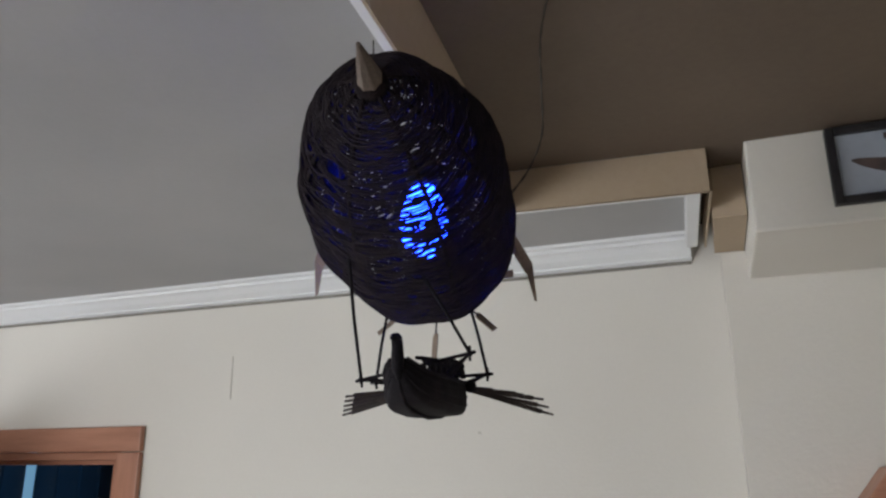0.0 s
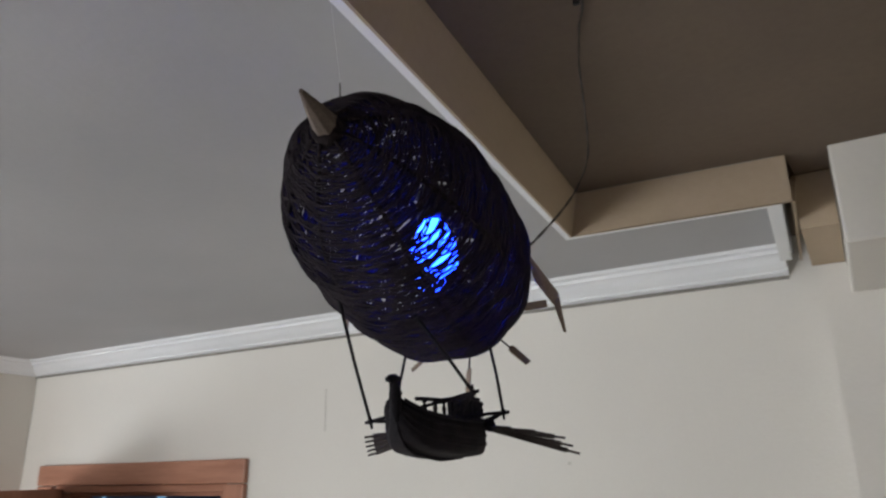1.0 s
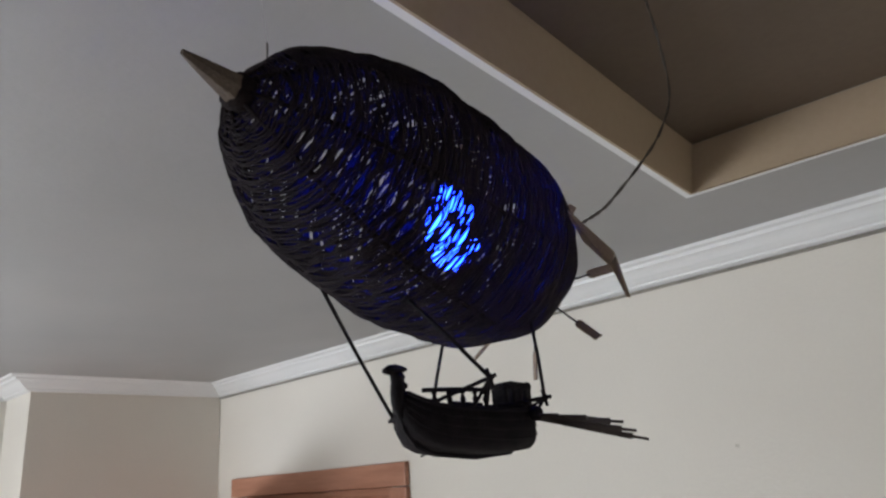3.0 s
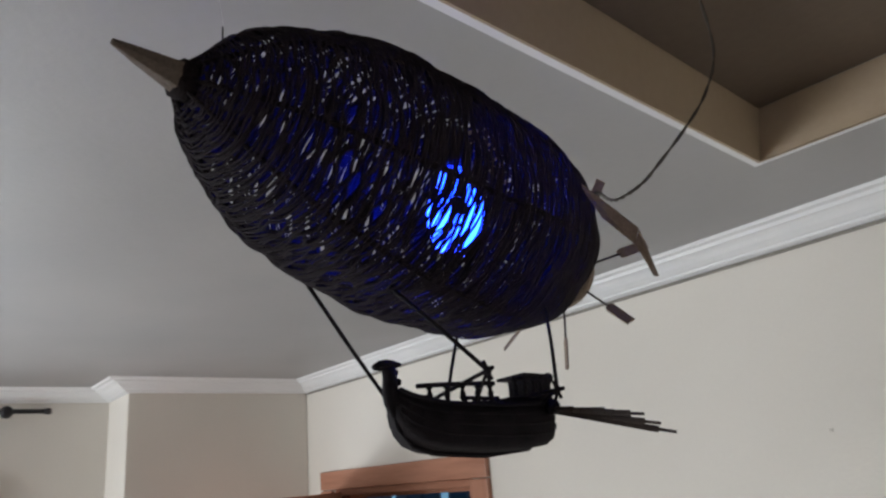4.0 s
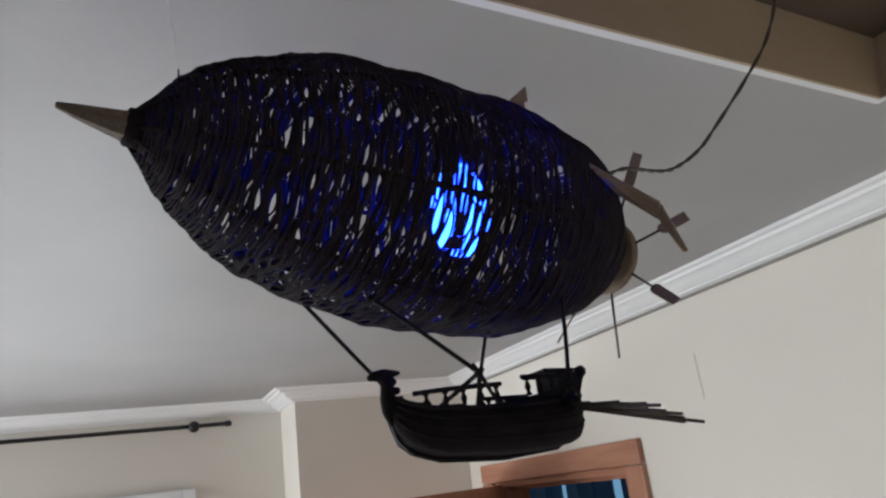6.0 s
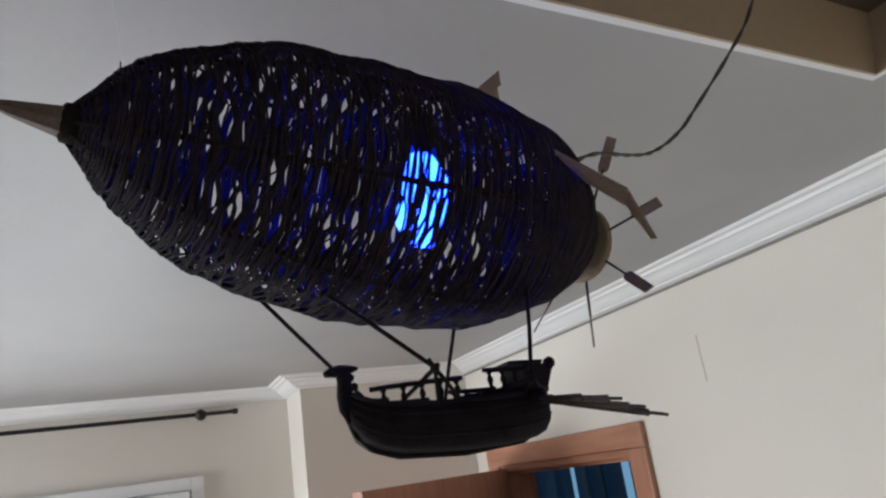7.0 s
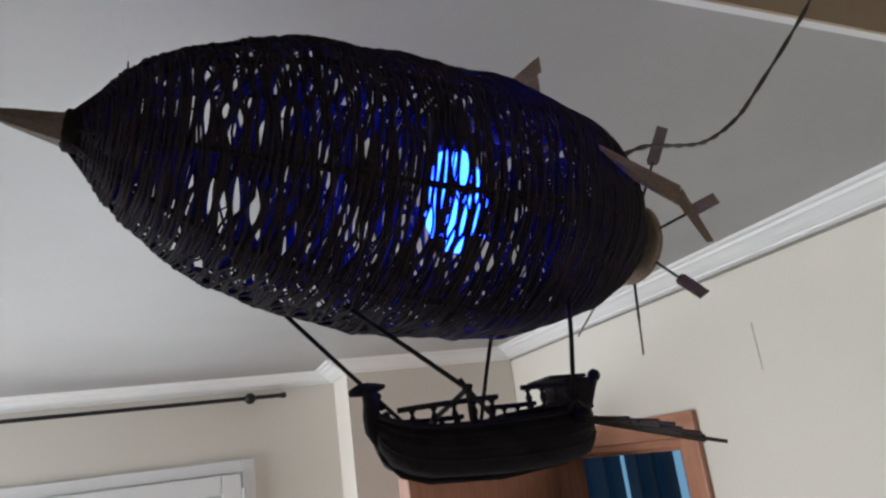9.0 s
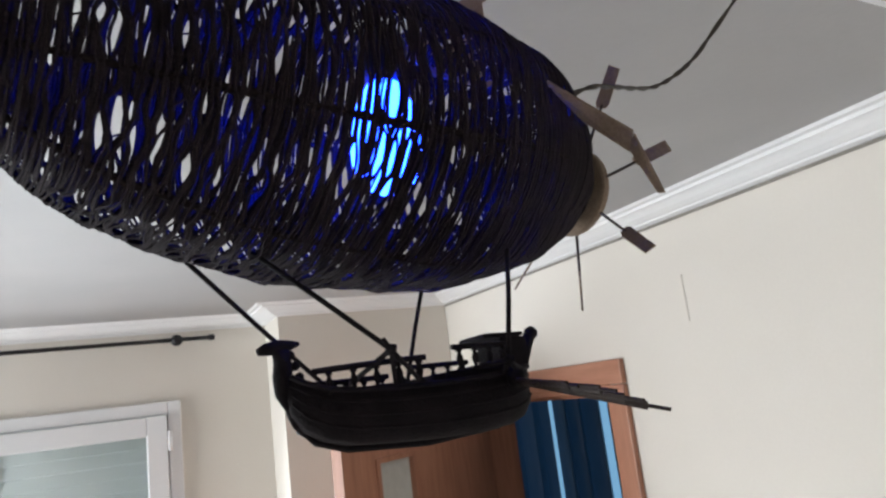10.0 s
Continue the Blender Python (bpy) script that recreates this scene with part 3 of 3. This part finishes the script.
# side fins: a broad blade and a pointed tip, on both flanks
for sd, wide, lift in ((1, 1.0, 0.0), (-1, 1.22, 0.020)):
    def fp(s, y, z):
        return (s, sd * y * wide, z + lift)
    fin = plate("fin", [fp(0.312, 0.0765, 0.0235), fp(0.3565, 0.1005, -0.0085), fp(0.3605, 0.0935, -0.0170), fp(0.341, 0.0800, 0.0020)], 0.0022, lamp, STICK, "grey-brown wooden side fin")
    plate("fin_tip", [fp(0.3570, 0.1005, -0.0095), fp(0.3740, 0.1028, -0.0425), fp(0.3715, 0.1003, -0.0425), fp(0.360, 0.0940, -0.0165)], 0.0020, fin, STICK)
# top fin: a fan of slats rising aft
for i in range(5):
    f, g = i / 5, (i + 0.84) / 5
    z0, z1 = 0.170 - 0.094 * f, 0.170 - 0.094 * g
    plate("fin_slat", [(0.288 + 0.006 * i, -0.019, 0.0830 - 0.002 * i), (0.375 - 0.003 * (i % 2), -0.021 - 0.0015 * (i % 2), z0), (0.3755 - 0.003 * (i % 2), -0.021 - 0.0015 * (i % 2), z1), (0.291 + 0.006 * i, -0.019, 0.0795 - 0.002 * i)],
          0.0016, lamp, STICK, "grey-brown wooden top fin slat")

# propeller: disc, hub and eight paddles
bm = bmesh.new()
lathe(bm, [(0.030, 0.4170), (0.0315, 0.4180), (0.0315, 0.4230), (0.030, 0.4240), (0.008, 0.4250), (0.007, 0.429), (0.004, 0.431)], 28, Matrix.Rotation(radians(90), 4, "Y"))
prop = part("propeller", bm, STICK, lamp, "wooden disc with eight thin paddles", smooth=False)
for k in range(8):
    a = radians((3, -45, -96, -142, -188, -233, 103, 57)[k])
    ca, sa = math.cos(a), math.sin(a)
    tw = radians(38 if k == 1 else -48)
    far = (1, 1, 1.03, 1.07, 1, 1, 1, 1.12)[k]
    fore = (-0.002, -0.003, 0.004, 0.002, 0, 0, 0, 0)[k]

    def at(r, w, d):
        r = r * far
        return (0.4225 + fore * r / 0.08 + d * math.sin(tw) + w * math.sin(tw), r * ca - w * math.cos(tw) * sa, r * sa + w * math.cos(tw) * ca)
    bm = bmesh.new()
    tube(bm, [at(0.020, 0, 0), at(0.058, 0, 0)], [0.0011, 0.0010], 6)
    blade = part("blade", bm, OAR, prop)
    plate("paddle", [at(0.056, -0.0030, 0), at(0.059, -0.0046, 0), at(0.0815, -0.0042, 0), at(0.0820, 0.0042, 0), at(0.058, 0.0046, 0), at(0.055, 0.0030, 0)], 0.0014, blade, STICK, "bare wood paddle")

# dark cap closing the basket, added to keep bulb light off the disc
bm = bmesh.new()
lathe(bm, [(0.030, 0.4020), (0.0315, 0.4050), (0.026, 0.4085), (0.012, 0.4165)], 24, Matrix.Rotation(radians(90), 4, "Y"))
part("tail_light_stop", bm, RIBM, envelope, smooth=True)

# bulb and holder
bm = bmesh.new()
lathe(bm, [(0.010, -0.036), (0.012, -0.032), (0.0165, -0.023), (0.0200, -0.011), (0.0210, 0.001), (0.0200, 0.012), (0.0165, 0.0215), (0.010, 0.028), (0.004, 0.0305)], 24, Matrix.Translation((0.258, 0.004, 0.0)) @ Matrix.Rotation(radians(180), 4, "X"))
bulb = part("bulb", bm, BULB, lamp, "frosted bulb lit bright blue", smooth=True)
bm = bmesh.new()
lathe(bm, [(0.014, 0.038), (0.015, 0.042), (0.015, 0.062), (0.012, 0.070), (0.006, 0.074)], 16, Matrix.Translation((0.258, 0.004, 0)))
part("bulb_holder", bm, BLACK, lamp, "black bulb holder", smooth=True)

# ---- the wooden ship ----
# its axes (aft, beam, up) within the lamp's
TOB = Matrix(((0.9831, 0.1691, 0.0696), (-0.1687, 0.9856, -0.0109), (-0.0704, -0.0010, 0.9975))).transposed().to_4x4()
TOB.translation = (0.2760, 0.0010, -0.1646)

ST = [(-0.0755, 0.003, 0.032, 0.040), (-0.073, 0.0062, 0.0200, 0.038), (-0.0675, 0.0115, 0.0115, 0.034), (-0.058, 0.0168, 0.0060, 0.030), (-0.045, 0.0208, 0.0026, 0.028), (-0.025, 0.0245, 0.0012, 0.027),
      (0.000, 0.0255, 0.0, 0.027), (0.025, 0.0258, 0.0003, 0.028), (0.044, 0.0235, 0.0020, 0.030), (0.053, 0.0200, 0.0050, 0.031), (0.060, 0.0150, 0.0105, 0.032), (0.0630, 0.0110, 0.0170, 0.032)]
bm = bmesh.new()
rings = []
for u, w, b, t in ST:
    row = []
    for k in range(13):
        q = math.pi * k / 12
        c, s_ = math.cos(q), math.sin(q)
        row.append(bm.verts.new((u, w * math.copysign(abs(c) ** 0.24, c), t - (t - b) * s_ ** 0.46)))
    rings.append(row)
for a, b in zip(rings, rings[1:]):
    for k in range(12):
        bm.faces.new((a[k], a[k + 1], b[k + 1], b[k]))
    bm.faces.new((a[12], a[0], b[0], b[12]))
bm.faces.new(rings[0])
bm.faces.new(rings[-1][::-1])
boat = part("ship_hull", bm, HULL, lamp, "near-black carved wooden ship hull", smooth=True, xf=TOB)


def bpart(name, bm, label="", smooth=False, bevel=0.0, m=HULL):
    return part(name, bm, m, boat, label, smooth, bevel, TOB)


# planks along the hull's sides
for sd in (1, -1):
    for lv in (0.30, 0.55, 0.80):
        bm = bmesh.new()
        pts = []
        for u, w, b, t in ST[1:-1]:
            s_ = 1 - lv
            q = math.asin(min(1, max(0.0, s_ ** (1 / 0.46))))
            pts.append((u, sd * (w * math.cos(q) ** 0.24 + 0.0002), t - (t - b) * s_))
        tube(bm, pts, 0.0008, 5)
        bpart("plank_strake", bm)
    bm = bmesh.new()
    tube(bm, [(u, sd * (w + 0.0004), t + 0.0004) for u, w, b, t in ST[1:]], 0.0015, 6)
    bpart("gunwale", bm)
bm = bmesh.new()
tube(bm, [(-0.0755, 0, 0.034), (-0.071, 0, 0.016), (-0.061, 0, 0.006), (-0.045, 0, 0.001), (0.0, 0, -0.0015), (0.045, 0, 0.002), (0.060, 0, 0.010)], 0.0016, 6)
bpart("keel", bm)
# stem post with a beaked head
bm = bmesh.new()
tube(bm, [(-0.0725, 0, 0.023), (-0.0750, 0, 0.031), (-0.0750, 0, 0.039), (-0.0745, 0, 0.046), (-0.0750, 0, 0.052)], [0.0022, 0.0044, 0.0050, 0.0045, 0.0044], 10)
bpart("stem_post", bm, "carved prow post", True)
bm = bmesh.new()
tube(bm, [(-0.0865, 0, 0.0520), (-0.082, 0, 0.0532), (-0.076, 0, 0.0540), (-0.070, 0, 0.0545), (-0.0655, 0, 0.0550)], [0.0018, 0.0032, 0.0036, 0.0025, 0.0010], 10, 1.0)
bpart("figurehead", bm, "beaked prow head", True)
for z, u in ((0.0495, -0.0705), (0.0440, -0.0685), (0.0385, -0.0665)):
    bm = bmesh.new()
    bmesh.ops.create_uvsphere(bm, u_segments=10, v_segments=8, radius=0.0024, matrix=Matrix.Translation((u, 0, z)))
    bpart("scroll", bm, "", True)

BAL = [(0.0022, 0.0), (0.0022, 0.0010), (0.0010, 0.0016), (0.0017, 0.0042), (0.0020, 0.0058), (0.0009, 0.0088), (0.0019, 0.0096), (0.0019, 0.0108)]


def beam_at(u):
    for (u0, w0, *_), (u1, w1, *_) in zip(ST, ST[1:]):
        if u <= u1:
            return w0 + (w1 - w0) * (u - u0) / (u1 - u0)
    return ST[-1][1]


for sd, dz in ((1, 0.0), (-1, -0.0045)):
    # fore rail
    bm = bmesh.new()
    tube(bm, [(u, sd * (beam_at(u) - 0.002), 0.0405 + dz + 0.03 * (u + 0.03)) for u in (-0.064, -0.055, -0.040, -0.022, -0.008)], 0.0016, 6)
    bpart("handrail", bm)
    for k in range(5):
        u = -0.057 + k * 0.0113
        bm = bmesh.new()
        lathe(bm, BAL, 8, Matrix.Translation((u, sd * (beam_at(u) - 0.002), 0.0285 + dz + 0.03 * (u + 0.03))))
        bpart("baluster", bm, "", True)
    # aft rail on the raised deck
    bm = bmesh.new()
    tube(bm, [(u, sd * (beam_at(u) - 0.002), 0.0450 + dz) for u in (0.008, 0.022, 0.044)], 0.0016, 6)
    bpart("handrail", bm)
    for k in range(4):
        u = 0.012 + k * 0.0095
        bm = bmesh.new()
        lathe(bm, BAL, 8, Matrix.Translation((u, sd * (beam_at(u) - 0.002), 0.0333 + dz)))
        bpart("baluster", bm, "", True)
    # boss where the oars leave the hull
    bm = bmesh.new()
    bmesh.ops.create_uvsphere(bm, u_segments=12, v_segments=8, radius=0.0056, matrix=Matrix.Translation((0.043, sd * 0.0275, 0.0265)))
    bpart("oar_boss", bm, "", True)
    tips = [(0.0820, 0.0938, 0.0002), (0.068, 0.0920, 0.0060), (0.0537, 0.090, 0.0120), (0.045, 0.074, 0.0165), (0.038, 0.052, 0.0205)]
    if sd < 0:
        tips = [(0.059, 0.101, 0.0098), (0.049, 0.096, 0.0130), (0.039, 0.0915, 0.0162), (0.029, 0.0865, 0.0195), (0.020, 0.082, 0.0228)]
    for i, (u, v, z) in enumerate(tips):
        root = Vector((0.046 - 0.0012 * i, sd * 0.027, 0.0225 + 0.0008 * i)) if sd > 0 else Vector((0.034 - 0.0016 * i, -0.027, 0.0215 + 0.0012 * i))
        tip = Vector((u, sd * v, z))
        mid = root.lerp(tip, 0.55)
        bm = bmesh.new()
        tube(bm, [root, mid, tip], [0.0011, 0.0012, 0.0010], 6)
        oar = bpart("oar", bm, "dark stained wooden oar", m=OAR)
        d = (tip - root).normalized()
        side = (d.cross(Vector((-d.y, d.x, 0))).normalized() + Vector((-d.y, d.x, 0)).normalized() * 0.5) * 0.0019
        k0, k1 = root.lerp(tip, 0.20), root.lerp(tip, 0.86)
        q = [TOB @ (k0 - side * 0.5), TOB @ (k1 - side), TOB @ (k1 + side), TOB @ (k0 + side * 0.5)]
        plate("oar_blade", q, 0.0016, oar, OAR)

# stern post leaning aft, with its knob
bm = bmesh.new()
tube(bm, [(0.060, 0, 0.020), (0.0685, 0, 0.036), (0.0735, 0, 0.046), (0.0765, 0, 0.0515)], [0.0034, 0.0036, 0.0034, 0.0036], 10)
bpart("stern_post", bm, "", True)
bm = bmesh.new()
tube(bm, [(0.0755, 0, 0.0500), (0.0775, 0, 0.0525), (0.0795, 0, 0.0545)], [0.0036, 0.0044, 0.0032], 10)
bpart("stern_knob", bm, "", True)

# raised after deck, stern cabin with a flat roof
for nm, d in (("after_deck", (0.008, 0.056, -0.0190, 0.0190, 0.029, 0.0335)), ("stern_cabin", (0.046, 0.064, -0.0125, 0.0125, 0.0332, 0.0500)), ("cabin_roof", (0.035, 0.062, -0.0135, 0.0135, 0.0502, 0.0524)),
              ("foredeck", (-0.066, -0.052, -0.012, 0.012, 0.0285, 0.0345)), ("deck_hatch", (-0.030, -0.016, -0.007, 0.007, 0.0268, 0.031)), ("deck_box", (-0.002, 0.006, -0.018, 0.018, 0.0268, 0.0325))):
    bm = bmesh.new()
    box(bm, *d)
    bpart(nm, bm, bevel=0.0007)

# spars across the deck, with the struts that carry the ship
for fr, fl, tops, lr, ll in (((-0.038, 0.047, 0.0435), (-0.030, -0.047, 0.0300), (0.172, 0.150), 0.012, -0.041), ((0.026, 0.047, 0.0340), (0.018, -0.052, 0.0330), (0.312, 0.312), 0.039, -0.039)):
    fr, fl = Vector(fr), Vector(fl)
    bm = bmesh.new()
    tube(bm, [fl + (fl - fr) * 0.05, fl, fr, fr + (fr - fl) * 0.05], 0.0014, 8)
    bpart("spar", bm, "", True)
    for end, lat, sd, s_top in ((fr, lr, 1, tops[0]), (fl, ll, -1, tops[1])):
        bm = bmesh.new()
        bmesh.ops.create_uvsphere(bm, u_segments=10, v_segments=8, radius=0.0027, matrix=Matrix.Translation(end))
        bpart("lashing", bm, "", True)
        bm = bmesh.new()
        tube(bm, [end + Vector((-0.004, 0.001, 0.005)), end + Vector((0.004, -0.001, -0.005))], 0.0012, 6)
        bpart("peg", bm)
        for du in (0.012, 0.026):
            bm = bmesh.new()
            tube(bm, [end, (end.x + du, sd * 0.0235, 0.0295)], 0.0012, 6)
            bpart("brace", bm)
        a = math.atan2(-math.sqrt(max(0.0, radius(s_top) ** 2 - lat ** 2)), lat)
        top = on_body(s_top, a, -0.002)
        low = TOB @ end
        bm = bmesh.new()
        tube(bm, [low, low.lerp(top, 0.5) + Vector((0, sd * 0.0008, 0)), top], 0.00135, 8)
        part("strut", bm, HULL, lamp, "black cane strut", smooth=True)

# hanging wire at the fore end
bm = bmesh.new()
top = BACK @ Vector((1.254, -1.262, ZC))
tube(bm, [on_body(0.060, radians(95)) + Vector((0, 0, 0.012)), top], 0.00009, 5)
part("hanging_thread", bm, PLASTER, lamp, "fine clear hanging thread")
bm = bmesh.new()
tube(bm, [on_body(0.060, radians(95), -0.003), on_body(0.060, radians(95)) + Vector((-0.001, 0, 0.013))], 0.0005, 5)
part("wire_hook", bm, CABLE, lamp, "short wire hook")


# ---- cable ----
def bez(points, n):
    """A smooth line through points."""
    out, P = [], [Vector(p) for p in points]
    P = [P[0] * 2 - P[1]] + P + [P[-1] * 2 - P[-2]]
    for i in range(1, len(P) - 2):
        a, b, c, d = P[i - 1:i + 3]
        for k in range(n):
            t = k / n
            out.append(0.5 * (2 * b + (c - a) * t + (2 * a - 5 * b + 4 * c - d) * t * t + (3 * b - a - 3 * c + d) * t ** 3))
    return out + [P[-2]]


cable = tagged(new("power_cable"), "dark twisted two-core lamp cable running up to the ceiling", "cable")
cable.location = (1.30, -0.95, ZU)
line = bez([(1.262, -1.007, 2.211), (1.257, -0.981, 2.222), (1.242, -0.955, 2.231), (1.221, -0.922, 2.242), (1.204, -0.889, 2.253), (1.201, -0.868, 2.263), (1.210, -0.857, 2.272), (1.220, -0.850, 2.283), (1.240, -0.826, 2.317), (1.252, -0.804, 2.350), (1.263, -0.795, 2.388), (1.268, -0.809, 2.437), (1.276, -0.842, 2.474), (1.290, -0.877, ZU - 0.003), (1.315, -0.952, ZU - 0.003), (1.335, -1.20, ZU - 0.003)], 7)
for ph in (0.0, math.pi):
    bm = bmesh.new()
    pts = []
    for i, p in enumerate(line):
        d = (line[min(i + 1, len(line) - 1)] - line[max(i - 1, 0)]).normalized()
        n1 = d.orthogonal().normalized()
        n2 = d.cross(n1)
        q = i * 0.75 + ph
        pts.append(p + (n1 * math.cos(q) + n2 * math.sin(q)) * 0.0008 - Vector(cable.location))
    tube(bm, pts, 0.0008, 6)
    part("core", bm, CABLE, cable, smooth=True)
for y in (-0.92, -1.05, -1.19):
    bm = bmesh.new()
    box(bm, -0.003, 0.003, -0.002, 0.002, -0.006, 0.0, xf=Matrix.Translation(Vector((1.300 + 0.13 * (-0.90 - y), y, ZU)) - cable.location))
    part("cable_clip", bm, BLACK, cable, "small dark cable clip")
